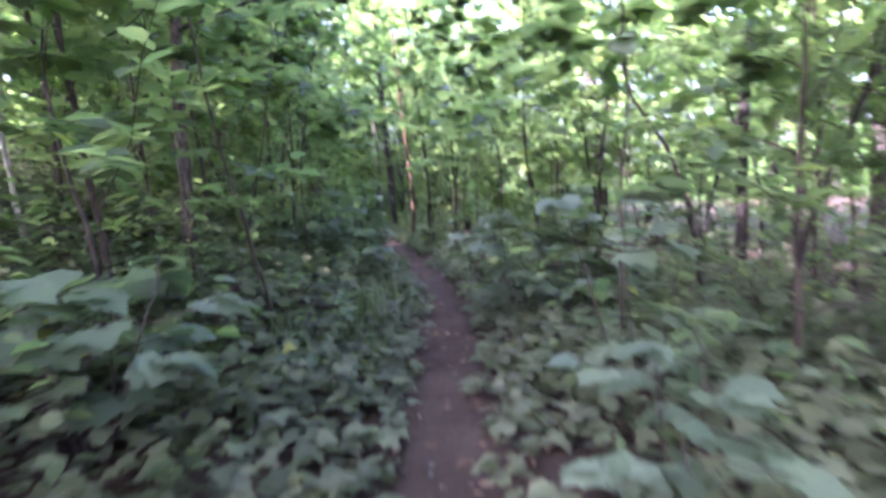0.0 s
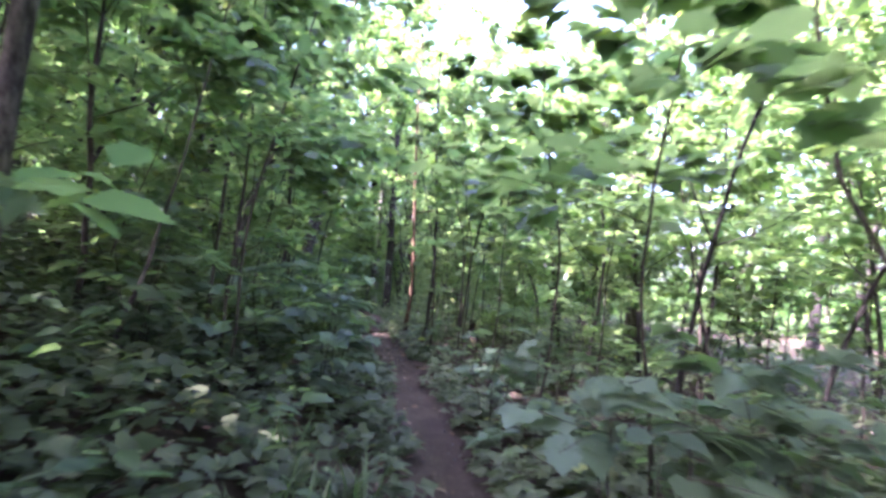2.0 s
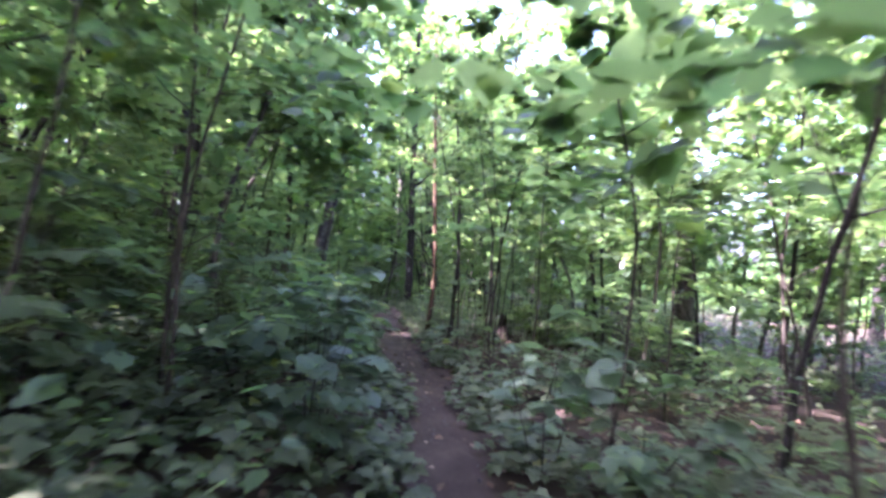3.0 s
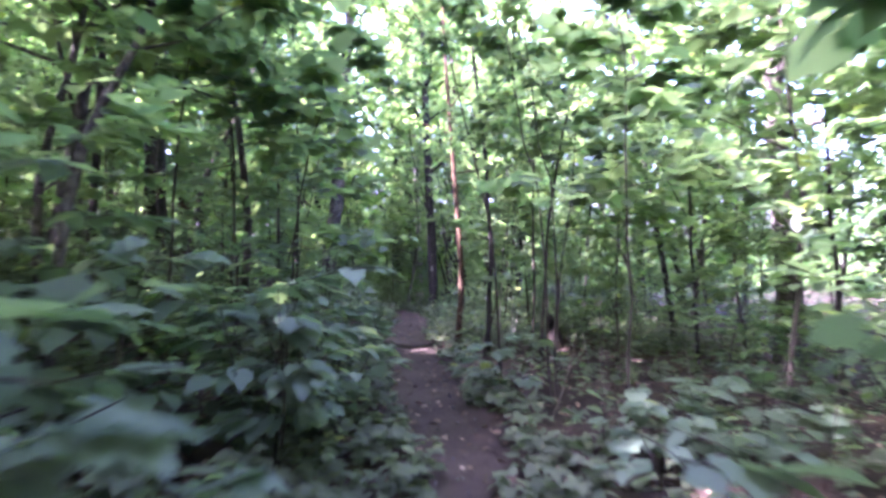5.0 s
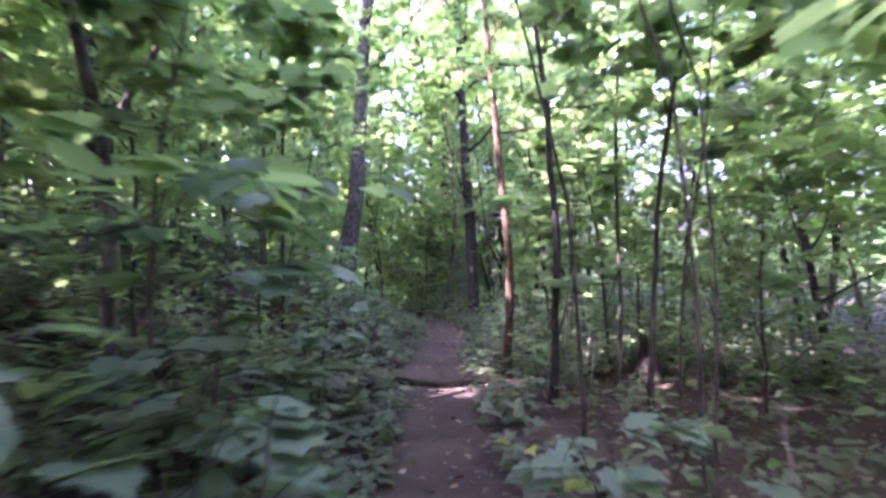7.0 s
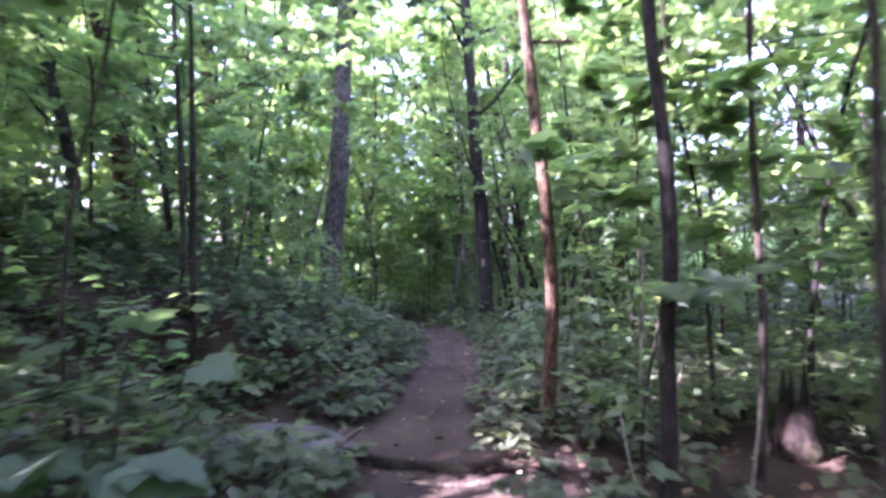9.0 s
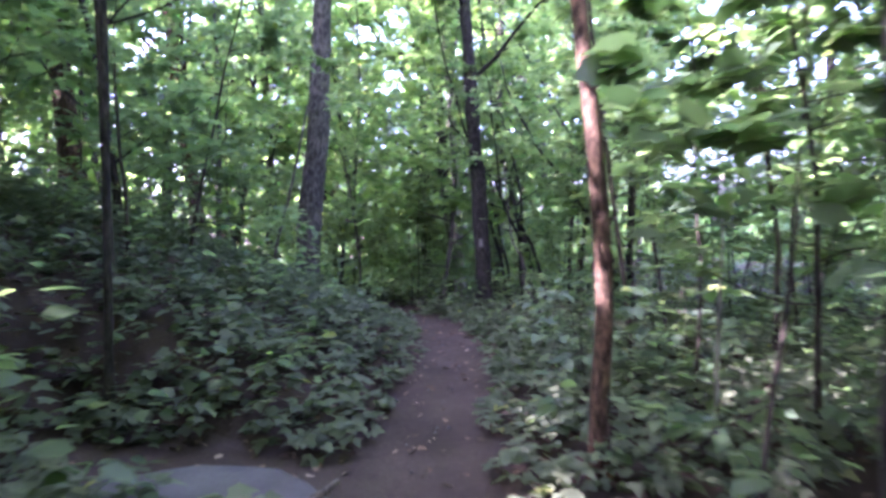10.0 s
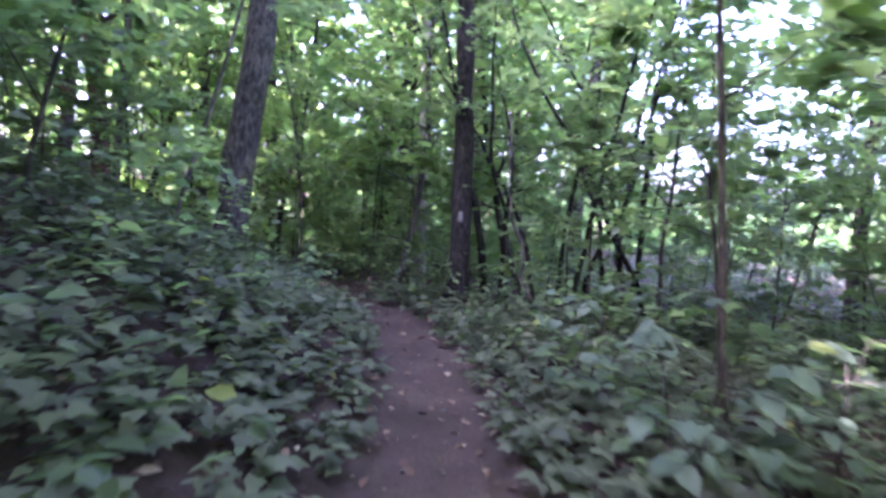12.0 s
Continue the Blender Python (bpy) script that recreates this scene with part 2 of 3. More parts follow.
def sheet(name, xs, ys, lift, mat, keep=None):
    gx, gy = np.meshgrid(xs, ys)
    z = ground_z(gx, gy) + lift(gx, gy)
    v = np.stack([gx, gy, z], -1).reshape(-1, 3)
    nx, ny = len(xs), len(ys)
    f = []
    for j in range(ny - 1):
        for i in range(nx - 1):
            if keep is None or keep(0.5 * (xs[i] + xs[i + 1]), 0.5 * (ys[j] + ys[j + 1])):
                f.append((j * nx + i, j * nx + i + 1, (j + 1) * nx + i + 1, (j + 1) * nx + i))
    return new(name, mesh_of(name, v, f, mat))


def steps(*spans):
    return np.concatenate([np.arange(a, b, d) for a, b, d in spans])


ground = sheet("ground", steps((-400, -60, 40), (-60, -14, 4), (-14, -5, 0.5), (-5, 4, 0.12), (4, 14, 0.5), (14, 60, 4), (60, 401, 40)),
               steps((-300, -20, 40), (-20, -3, 1.0), (-3, 30, 0.14), (30, 60, 2), (60, 461, 40)), lambda x, y: 0 * x, FOREST_FLOOR)
tagged(ground, "dark forest floor of leaf litter and humus rising to a bank", "ground", kind="structure")


def trail_lift(x, y):
    """The soil lies just above the floor inside the trodden line and dives under it beyond, with a ragged edge."""
    s = np.abs(x - trail_x(y))
    wide = np.interp(y, [0, 5.2, 7.4, 11, 13, 16, 17.5], [0.23, 0.19, 0.25, 0.23, 0.27, 0.32, 0.39]) + 0.05 * np.sin(2.3 * y) + 0.04 * np.sin(5.9 * y + 1) + 0.03 * np.sin(13 * y + 9 * x)
    bare = 1.0 - np.hypot((x + 2.6) / 1.5, (y - 18.5) / 0.66) + 0.08 * np.sin(7 * x + 3 * y)
    inside = np.maximum((wide - s) / 0.1, bare / 0.25)
    return np.clip(inside, -1, 1) * 0.014 + 0.004 * np.sin(21 * x + 4 * y) * np.sin(17 * y)


trail = sheet("trail", np.arange(-7.0, 1.6, 0.06), np.arange(-2.0, 28, 0.07), trail_lift, SOIL,
              lambda x, y: abs(x - trail_x(y)) < 0.75 or math.hypot((x + 2.55) / 1.9, (y - 18.75) / 1.2) < 1.0)
tagged(trail, "narrow trodden footpath of bare reddish-brown soil", "footpath", kind="structure")


# ---- trees ----
def wander(rng, start, way, length, n, bend, lift=0.0):
    pts, p, d = [Vector(start)], Vector(start), Vector(way).normalized()
    for _ in range(n):
        d = (d + Vector(rng.normal(0, bend, 3)) + Vector((0, 0, lift))).normalized()
        p = p + d * (length / n)
        pts.append(p)
    return pts


class Foliage:
    def __init__(self):
        self.at, self.along, self.up, self.size = [], [], [], []

    def twig(self, rng, pts, count, size, tilt=0.35, droop=0.15):
        """Leaves set alternately along a twig, held nearly level."""
        pts = np.array([tuple(p) for p in pts])
        u = np.sort(rng.uniform(0.1, 1.0, count)) * (len(pts) - 1)
        i = np.minimum(u.astype(int), len(pts) - 2)
        at = pts[i] + (pts[i + 1] - pts[i]) * (u - i)[:, None]
        ahead = unit(pts[i + 1] - pts[i])
        side = np.stack([-ahead[:, 1], ahead[:, 0], 0 * ahead[:, 0]], 1) * np.where(np.arange(count) % 2, 1, -1)[:, None]
        along = 0.55 * ahead + 0.9 * side + rng.normal(0, 0.25, (count, 3))
        along[:, 2] -= droop
        up = rng.normal(0, tilt, (count, 3)) + np.array([0, 0, 1.0])
        self.at.append(at), self.along.append(along), self.up.append(up), self.size.append(size * rng.uniform(0.6, 1.25, count))

    def mesh(self, name, shape, mat):
        return leaf_mesh(name, np.concatenate(self.at), np.concatenate(self.along), np.concatenate(self.up), np.concatenate(self.size), shape, mat)


def make_tree(name, seed, height, radius, bare, limbs, reach, twigs, leaves, leaf, shape, mat, bark, bow=0.05, sides=8, fork=False, tilt=0.35, lean=(0, 0), lift=0.06, single=False, twig_wood=True, curve=None):
    """A tree at the origin: trunk, branches, and a crown of leaves on its twigs."""
    rng = np.random.default_rng(seed)
    root = new(name)
    stem = [Vector((0, 0, -0.3))]
    n, d = (44 if curve else 18), Vector((lean[0], lean[1], 1)).normalized()
    p = Vector((0, 0, 0))
    for i in range(n + 1):
        stem.append(p + Vector((float(np.interp(p.z, *curve)), 0, 0)) if curve else p.copy())
        d = (d + Vector((rng.normal(0, bow), rng.normal(0, bow), 0)) + Vector((0, 0, 0.03))).normalized()
        p = p + d * (height / n)
    radii = [radius * 1.5] + [radius * (1.28 if i == 0 else 1 - 0.86 * i / n) for i in range(n + 1)]
    w = Wood()
    w.tube(stem, [r * rng.uniform(0.94, 1.06) for r in radii], sides, 0.07)
    b, fol = (w if single else Wood()), Foliage()
    for k in range(limbs):
        h = bare + (1 - bare) * (k + rng.uniform(0, 1)) / limbs * 0.97
        i = min(int(h * n), n - 1)
        at = stem[i + 1]
        az = k * 2.4 + rng.uniform(-0.6, 0.6)
        long = reach * (1.1 - 0.75 * (h - bare) / (1 - bare)) * rng.uniform(0.7, 1.2)
        if single:
            b = Wood()
        steep = rng.uniform(0.05, 0.5) + (0.4 if height > 12 else 0)
        if fork and k % 4 == 1:
            steep, long = rng.uniform(1.4, 2.4), long * 1.5
        pts = wander(rng, at, (math.cos(az), math.sin(az), steep), long, 5, 0.14, lift * 0.4)
        r0 = max(radius * (1 - 0.8 * h) * 0.42, 0.004)
        b.tube(pts, [r0, r0 * 0.8, r0 * 0.62, r0 * 0.45, r0 * 0.3, r0 * 0.12], 5)
        for q in range(twigs):
            u = rng.uniform(0.2, 1.0) * 5
            j = min(int(u), 4)
            at2 = pts[j] if twig_wood else pts[j].lerp(pts[j + 1], u - j)
            ahead = (pts[j + 1] - pts[j]).normalized()
            turn = (1 if q % 2 else -1) * rng.uniform(0.5, 1.2)
            way = Matrix.Rotation(turn, 3, "Z") @ ahead
            way.z = way.z * 0.5 + rng.uniform(-0.2, 0.25)
            tw = wander(rng, at2, way, long * rng.uniform(0.25, 0.5), 3, 0.16)
            if twig_wood:
                b.tube(tw, [r0 * 0.3 + 0.002, r0 * 0.2 + 0.002, 0.002, 0.001], 3)
            fol.twig(rng, tw, leaves, leaf, tilt)
        fol.twig(rng, pts[2:], leaves, leaf, tilt)
        if single:
            part("branch", b.mesh("branch", bark), root)
    part("trunk", w.mesh("trunk", bark), root)
    if not single:
        tagged(part("branchwork", b.mesh("branchwork", bark), root), kind="stuff")
    part("crown", fol.mesh("crown", shape, mat), root)
    return root


def stand(ob, x, y, turn=0.0, scale=1.0, sink=0.0):
    ob.matrix_basis = Matrix.Translation((x, y, gz(x, y) - sink)) @ Matrix.Rotation(turn, 4, "Z") @ Matrix.Scale(scale, 4)
    return ob


def again(ob, x, y, turn, scale):
    """A copy of a tree or bush that stands elsewhere."""
    c = copy_thing(ob, Matrix.Translation((x, y, gz(x, y))) @ Matrix.Rotation(turn, 4, "Z"))
    c.scale = (scale, scale, scale)
    return c


# single trees along the walk: x, y, height, radius, bare share, limbs, reach, bark, lean, label
KEY_TREES = [
    (-2.1, 6.3, 9.0, 0.075, 0.30, 14, 1.9, BARK_GREY, (0.03, 0.0), "slender grey-barked tree on the bank beside the path"),
    (-3.3, 5.6, 7.0, 0.03, 0.35, 10, 1.3, BARK_PALE, (-0.02, 0.0), "thin pale-stemmed young tree on the bank"),
    (5.5, 18.9, 15.0, 0.25, 0.3, 32, 3.8, BARK_GREY, (-0.04, 0.0), "stout grey forest tree against the bright clearing"),
    (5.3, 14.4, 7.0, 0.05, 0.35, 10, 1.5, BARK_DARK, (0.05, 0.0), "small dark-stemmed tree in the undergrowth"),
    (4.6, 8.3, 9.0, 0.085, 0.36, 12, 2.0, BARK_DARK, (0.04, 0.0), "straight dark-barked tree in low undergrowth"),
    (3.42, 6.8, 5.5, 0.028, 0.5, 9, 1.2, BARK_TWIG, (0.0, 0.0), "thin bent sapling stem beside taller trees"),
    (-2.0, 7.4, 3.0, 0.02, 0.6, 7, 0.9, BARK_GREY, (0.22, 0.0), "thin pale leaning stem among dark bushes"),
    (0.05, 17.1, 9.5, 0.045, 0.3, 12, 1.7, BARK_DARK, (0.0, 0.0), "slender dark tree with a slightly bent trunk"),
    (-0.52, 18.93, 11.0, 0.06, 0.3, 14, 2.0, BARK_BROWN, (0.0, 0.0), "brown-barked tree with sunlit flecks on its trunk"),
    (-1.83, 26.4, 15.0, 0.165, 0.3, 20, 2.8, BARK_DARK, (0.0, 0.0), "tall straight dark tree where the path bends"),
    (-5.15, 26.2, 17.0, 0.25, 0.34, 18, 3.2, BARK_GREY, (0.0, 0.0), "thick grey-barked tree on the bank"),
    (-6.6, 18.9, 16.0, 0.22, 0.34, 18, 3.2, BARK_DARK, (0.0, 0.0), "thick dark tree high on the bank"),
    (0.97, 18.1, 6.5, 0.03, 0.4, 9, 1.2, BARK_TWIG, (0.0, 0.0), "thin straight sapling in shaded undergrowth"),
    (0.7, 14.25, 6.0, 0.016, 0.45, 9, 1.2, BARK_TWIG, (-0.03, 0.0), "thin grey sapling with a twin beside it"),
    (0.76, 14.32, 5.6, 0.014, 0.45, 8, 1.1, BARK_TWIG, (0.04, 0.0), "thin grey sapling with a twin beside it"),
    (0.2, 15.5, 5.5, 0.02, 0.42, 9, 1.2, BARK_TWIG, (-0.06, 0.0), "thin bowed sapling near the path"),
    (0.8, 16.2, 6.5, 0.028, 0.3, 10, 1.5, BARK_TWIG, (0.05, 0.0), "curving forked sapling with airy foliage"),
    (-3.72, 18.9, 8.0, 0.034, 0.35, 11, 1.6, BARK_DARK, (0.03, 0.0), "dark slim tree on the bank above the boulder"),
    (-4.45, 19.9, 6.5, 0.04, 0.36, 10, 1.7, BARK_TWIG, (0.02, 0.0), "forked sapling with long thin boughs on the bank"),
    (-7.5, 27.0, 9.0, 0.07, 0.35, 11, 1.8, BARK_GREY, (0.06, 0.0), "grey double-stemmed tree on the wooded bank"),
    (-4.95, 24.0, 6.0, 0.03, 0.45, 9, 1.2, BARK_GREY, (0.3, 0.0), "thin leaning grey sapling on the bank"),
    (5.2, 28.6, 13.0, 0.13, 0.5, 12, 1.9, BARK_DARK, (0.0, 0.0), "dark forest tree in dim undergrowth"),
    (0.1, 21.6, 6.0, 0.035, 0.4, 10, 1.4, BARK_TWIG, (-0.05, 0.0), "small tree with a thin crooked stem beside the path"),
    (-4.0, 13.4, 8.0, 0.05, 0.34, 11, 1.7, BARK_DARK, (0.05, 0.0), "dark slim tree among bank bushes"),
    (-2.9, 31.5, 15.0, 0.16, 0.4, 14, 2.6, BARK_PALE, (0.0, 0.0), "pale-barked tree far down the path"),
]
# how some of those trunks bend: heights, and how far the trunk stands off to the side there
BENDS = {
    "brown-barked tree": ([0, 0.3, 0.65, 1.05, 1.4, 1.75, 2.15, 2.5, 3.0, 5.0, 11], [-0.04, -0.03, -0.01, 0.02, 0.01, -0.01, -0.03, -0.07, -0.1, -0.25, -0.5]),
    "slender dark tree": ([0, 0.5, 0.9, 1.3, 1.6, 1.9, 2.2, 2.5, 3.0, 3.5, 5.0, 9.5], [-0.05, 0.0, 0.0, 0.04, 0.05, 0.05, 0.03, 0.0, 0.01, -0.05, -0.2, -0.4]),
    "tall straight dark": ([0, 1.0, 2.2, 3.5, 5.0, 15], [0, 0.01, -0.02, -0.08, -0.14, -0.5]),
    "thick grey-barked": ([0, 0.9, 1.9, 3.1, 4.4, 17], [-0.1, 0.0, 0.1, 0.27, 0.37, 1.2]),
    "thin bent sapling": ([0, 1.1, 1.8, 2.4, 3.2, 5.5], [0.02, -0.08, -0.33, -0.72, -0.9, -1.2]),
    "thin straight sapling": ([0, 1.0, 2.7, 6.5], [-0.2, -0.12, -0.1, 0.1]),
    "thin grey sapling": ([0, 0.5, 1.2, 1.8, 2.4, 2.8, 6.0], [0.05, 0.02, 0.04, 0.01, -0.03, -0.17, -0.6]),
}
for k, (x, y, h, r, bare, limbs, reach, bark, lean, label) in enumerate(KEY_TREES):
    bend = [b for key, b in BENDS.items() if label.startswith(key)]
    big = h > 12
    t = make_tree("tree" if h > 6.6 else "sapling", 100 + k, h, r, bare, limbs, reach, 11 if big else 8, 15 if big else 11,
                  0.22 if big else 0.14, HEX, LEAF_CANOPY if h > 6.6 else LEAF_SAPLING, bark, 0.004 if bend else (0.008 if big else (0.016 if r > 0.03 else 0.06)),
                  10 if r > 0.06 else 7, lean=lean, single=True, fork=h <= 7, twig_wood=h > 6.6, curve=bend[0] if bend else None)
    stand(t, x, y, 0.0)
    tagged(t, label, "tree" if h > 6.6 else "sapling")
    if label.startswith("tall straight dark tree"):
        # a faded painted way mark on the side that faces the walker
        v = [(0.176 * math.sin(a), -0.176 * math.cos(a), zz) for zz in (1.32, 1.36, 1.44, 1.48) for a in (-0.2, -0.07, 0.07, 0.2)]
        v += [(x1 * 0.9, y1 * 0.9, z1) for x1, y1, z1 in v]
        f = [(4 * j + i, 4 * j + i + 1, 4 * j + i + 5, 4 * j + i + 4) for j in range(3) for i in range(3)]
        rim = [0, 1, 2, 3, 7, 11, 15, 14, 13, 12, 8, 4]
        f += [(rim[k2], rim[k2] + 16, rim[(k2 + 1) % 12] + 16, rim[(k2 + 1) % 12]) for k2 in range(12)]
        part("way_mark", mesh_of("way_mark", v, f, FADED_PAINT), t, "faded whitish painted way mark")

# young broad-leaved trees whose lowest boughs hang over the path
for k, (x, y, h, label) in enumerate([(1.35, 8.9, 3.4, "broad-leaved sapling leaning over the path"), (-1.85, 13.5, 2.9, "broad-leaved sapling on the bank beside the path"),
                                      (0.05, 18.1, 2.3, "broad-leaved sapling beside the brown tree"), (-1.5, 5.0, 3.6, "broad-leaved sapling on the bank with hanging leaves"),
                                      (1.9, 4.6, 3.3, "broad-leaved sapling near the path"), (-2.7, 12.6, 3.4, "broad-leaved sapling on the bank with hanging leaves"),
                                      (1.2, 12.6, 3.6, "tall thin broad-leaved sapling beside the path"),
                                      (-0.75, 4.6, 3.9, "broad-leaved sapling arching over the path"), (1.75, 6.9, 3.8, "broad-leaved sapling arching over the path"),
                                      (-1.3, 7.9, 4.0, "broad-leaved sapling arching over the path"), (1.0, 16.1, 3.9, "broad-leaved sapling arching over the path"),
                                      (0.35, 20.3, 3.9, "broad-leaved sapling arching over the path"), (-2.9, 16.6, 3.8, "broad-leaved sapling on the bank with hanging leaves")]):
    t = make_tree("sapling", 500 + k, h + 0.6, 0.017, 0.45, 13, 1.05, 5, 6, 0.165, LOBED, LEAF_SAPLING, BARK_TWIG, 0.06, 6, single=True, twig_wood=False, tilt=0.3)
    stand(t, x, y, 1.3 * k)
    tagged(t, label, "sapling")

# dark thin stems in a clump behind the tall tree at the bend
rng = np.random.default_rng(7)
for k in range(10):
    x, y = -1.4 + 0.27 * k + rng.uniform(-0.1, 0.1), 27.0 + rng.uniform(-0.7, 0.8)
    t = make_tree("sapling", 300 + k, rng.uniform(5.5, 8), 0.045, 0.4, 10, 1.2, 5, 7, 0.12, DIAMOND, LEAF_SAPLING, BARK_DARK, 0.11, 6, lean=(rng.uniform(-0.2, 0.2), 0))
    stand(t, x, y)
    tagged(t, "thin dark crooked stem in a clump of saplings", "sapling", "stems in the clump")

# the rest of the wood: a few kinds, each repeated
FOREST = {
    "tree": [make_tree("tree", 11 + i, 16 + 2 * i, 0.2 + 0.03 * i, 0.2, 30, 4.6, 8, 14, 0.28, DIAMOND, LEAF_CANOPY, (BARK_GREY, BARK_DARK, BARK_BROWN)[i], 0.025, 9, fork=True, twig_wood=False) for i in range(3)],
    "pole": [make_tree("tree", 21 + i, 8.5 + i, 0.055 + 0.01 * i, 0.12, 24, 2.4, 8, 13, 0.22, DIAMOND, LEAF_CANOPY, (BARK_DARK, BARK_GREY, BARK_DARK)[i], 0.06, 6, fork=True, twig_wood=False) for i in range(3)],
    "understory": [make_tree("tree", 61 + i, 5.2 + 0.8 * i, 0.03 + 0.006 * i, 0.34, 17, 2.0, 7, 9, 0.19, HEX, LEAF_SAPLING, (BARK_TWIG, BARK_DARK, BARK_GREY)[i], 0.07, 6, single=True, tilt=0.28, fork=True, twig_wood=False) for i in range(3)],
    "sapling": [make_tree("sapling", 31 + i, 2.4 + 0.8 * i, 0.016 + 0.003 * i, 0.1, 15, 1.15, 7, 9, 0.14, HEX if i < 2 else DIAMOND, LEAF_SAPLING, BARK_TWIG, 0.07, 5, tilt=0.25, fork=True, twig_wood=False) for i in range(4)],
}
LABELS = {"understory": "small leafy understory tree with broad level leaves", "tree": "tall leafy forest tree with a straight trunk", "pole": "slim leafy young tree in the wood", "sapling": "low leafy sapling with level sprays of leaves"}
used = [(x, y) for x, y, *_ in KEY_TREES]


def open_line(x, y):
    """How far a place lies from the trail."""
    return abs(x - float(trail_x(y)))


def in_gap(x, y, wide):
    """A lane in the wood through which the low sun reaches the brown tree."""
    back, side = Vector((-0.883, -0.469)), Vector((0.469, -0.883))
    p = Vector((x + 0.5, y - 18.95))
    return abs(p.dot(side)) < wide and 0 < p.dot(back) < 34


def scatter(kind, count, xs, ys, clear, apart, seed, lo=0.85, hi=1.2):
    rng = np.random.default_rng(seed)
    kinds, done, tries = FOREST[kind], 0, 0
    while done < count and tries < 6000:
        tries += 1
        x, y = rng.uniform(*xs), rng.uniform(*ys)
        if open_line(x, y) < clear or any((x - a) ** 2 + (y - b) ** 2 < apart ** 2 for a, b in used):
            continue
        if math.hypot(x + 2.8, y - 18.6) < 1.4 or in_gap(x, y, {"tree": 3.2, "pole": 1.6, "understory": 0.75, "sapling": 0.3}[kind]):
            continue
        if kind in ("tree", "pole") and y > 20 and 0.2 * (y - 14) - 1.2 < x < 0.66 * (y - 5):
            continue                                    # the wood opens to the sky here
        used.append((x, y))
        c = again(kinds[done % len(kinds)], x, y, rng.uniform(0, 6.28), rng.uniform(lo, hi))
        tagged(c, LABELS[kind], "sapling" if kind == "sapling" else "tree")
        done += 1


for kind, spots in (("tree", [(-12, 32), (9.5, 5.5), (-16, 5)]), ("pole", [(-7, 10), (8, 22), (-6.5, 32)]), ("understory", [(-2.6, 8.0), (3.0, 9.8), (-3.4, 12.0)]), ("sapling", [(-3.2, 9.4), (2.6, 11.5), (2.4, 23.5), (-5.0, 22.0)])):
    for ob, (x, y) in zip(FOREST[kind], spots):
        stand(ob, x, y, 0.7)
        tagged(ob, LABELS[kind], "sapling" if kind == "sapling" else "tree")
        used.append((x, y))
scatter("tree", 25, (-30, 30), (29, 56), 3.0, 4.0, 41)
# In these two, trees behind the start are out of view, added for shade.
scatter("tree", 15, (-28, -6), (-8, 28), 5.0, 4.0, 42)
scatter("tree", 6, (9, 28), (-8, 28), 5.0, 4.5, 43)
# From (-5.6, 2.6) on, added shade trees, mostly out of view round the start.
for k, (x, y) in enumerate([(8.5, 11.0), (13.0, 14.0), (-9.5, 25.5), (-2.0, 34.5), (-11.0, 20.0), (-10.0, 30.5), (-13.5, 25.0), (-4.8, 37.0), (-1.5, 41.0), (-5.6, 2.6), (6.4, 4.2), (7.5, 7.0), (10.5, 10.5), (9.0, 1.5), (13.5, 12.5), (5.0, -1.2), (8.0, -5.0), (-5.5, -2.0), (2.8, -3.5), (-2.6, -4.0), (0.5, -9.0), (-6.5, -7.5)]):
    used.append((x, y))
    tagged(again(FOREST["tree"][k % 3], x, y, 1.9 * k, 0.92), LABELS["tree"], "tree")
# (-4.6, 13.6) is added to keep the sun off the slender dark tree.
for k, (x, y) in enumerate([(3.5, 19.2), (4.9, 22.6), (-0.9, 30.8), (5.6, 25.2), (-4.6, 13.6), (-6.6, 20.8), (-7.2, 23.6)]):
    used.append((x, y))
    tagged(again(FOREST["pole"][k % 3], x, y, 2.2 * k, 1.15), LABELS["pole"], "tree")
scatter("pole", 22, (-16, 12), (8, 44), 3.2, 2.4, 44)
scatter("pole", 26, (-24, -6.5), (8, 46), 3.2, 1.8, 49, 0.9, 1.5)
scatter("understory", 16, (-5.5, -1), (4, 30), 2.1, 1.5, 50)
# Added round and behind the start to darken it, mostly out of view.
scatter("understory", 14, (-6, 7), (-6, 3.5), 2.2, 1.8, 56)
scatter("understory", 20, (1, 7), (5, 24), 2.3, 1.5, 55)
scatter("understory", 9, (0, 9), (22, 33), 2.2, 1.6, 57)
# Of these poles, those behind the start are unseen and added as shade.
scatter("pole", 10, (-12, 12), (-6, 8), 3.6, 2.4, 45)
scatter("sapling", 66, (-8, 0), (3, 38), 1.9, 0.9, 46)
scatter("sapling", 16, (-14, -6), (17, 34), 3.0, 1.2, 48, 1.0, 1.5)
scatter("sapling", 48, (-1, 9), (3, 34), 2.1, 0.95, 47)

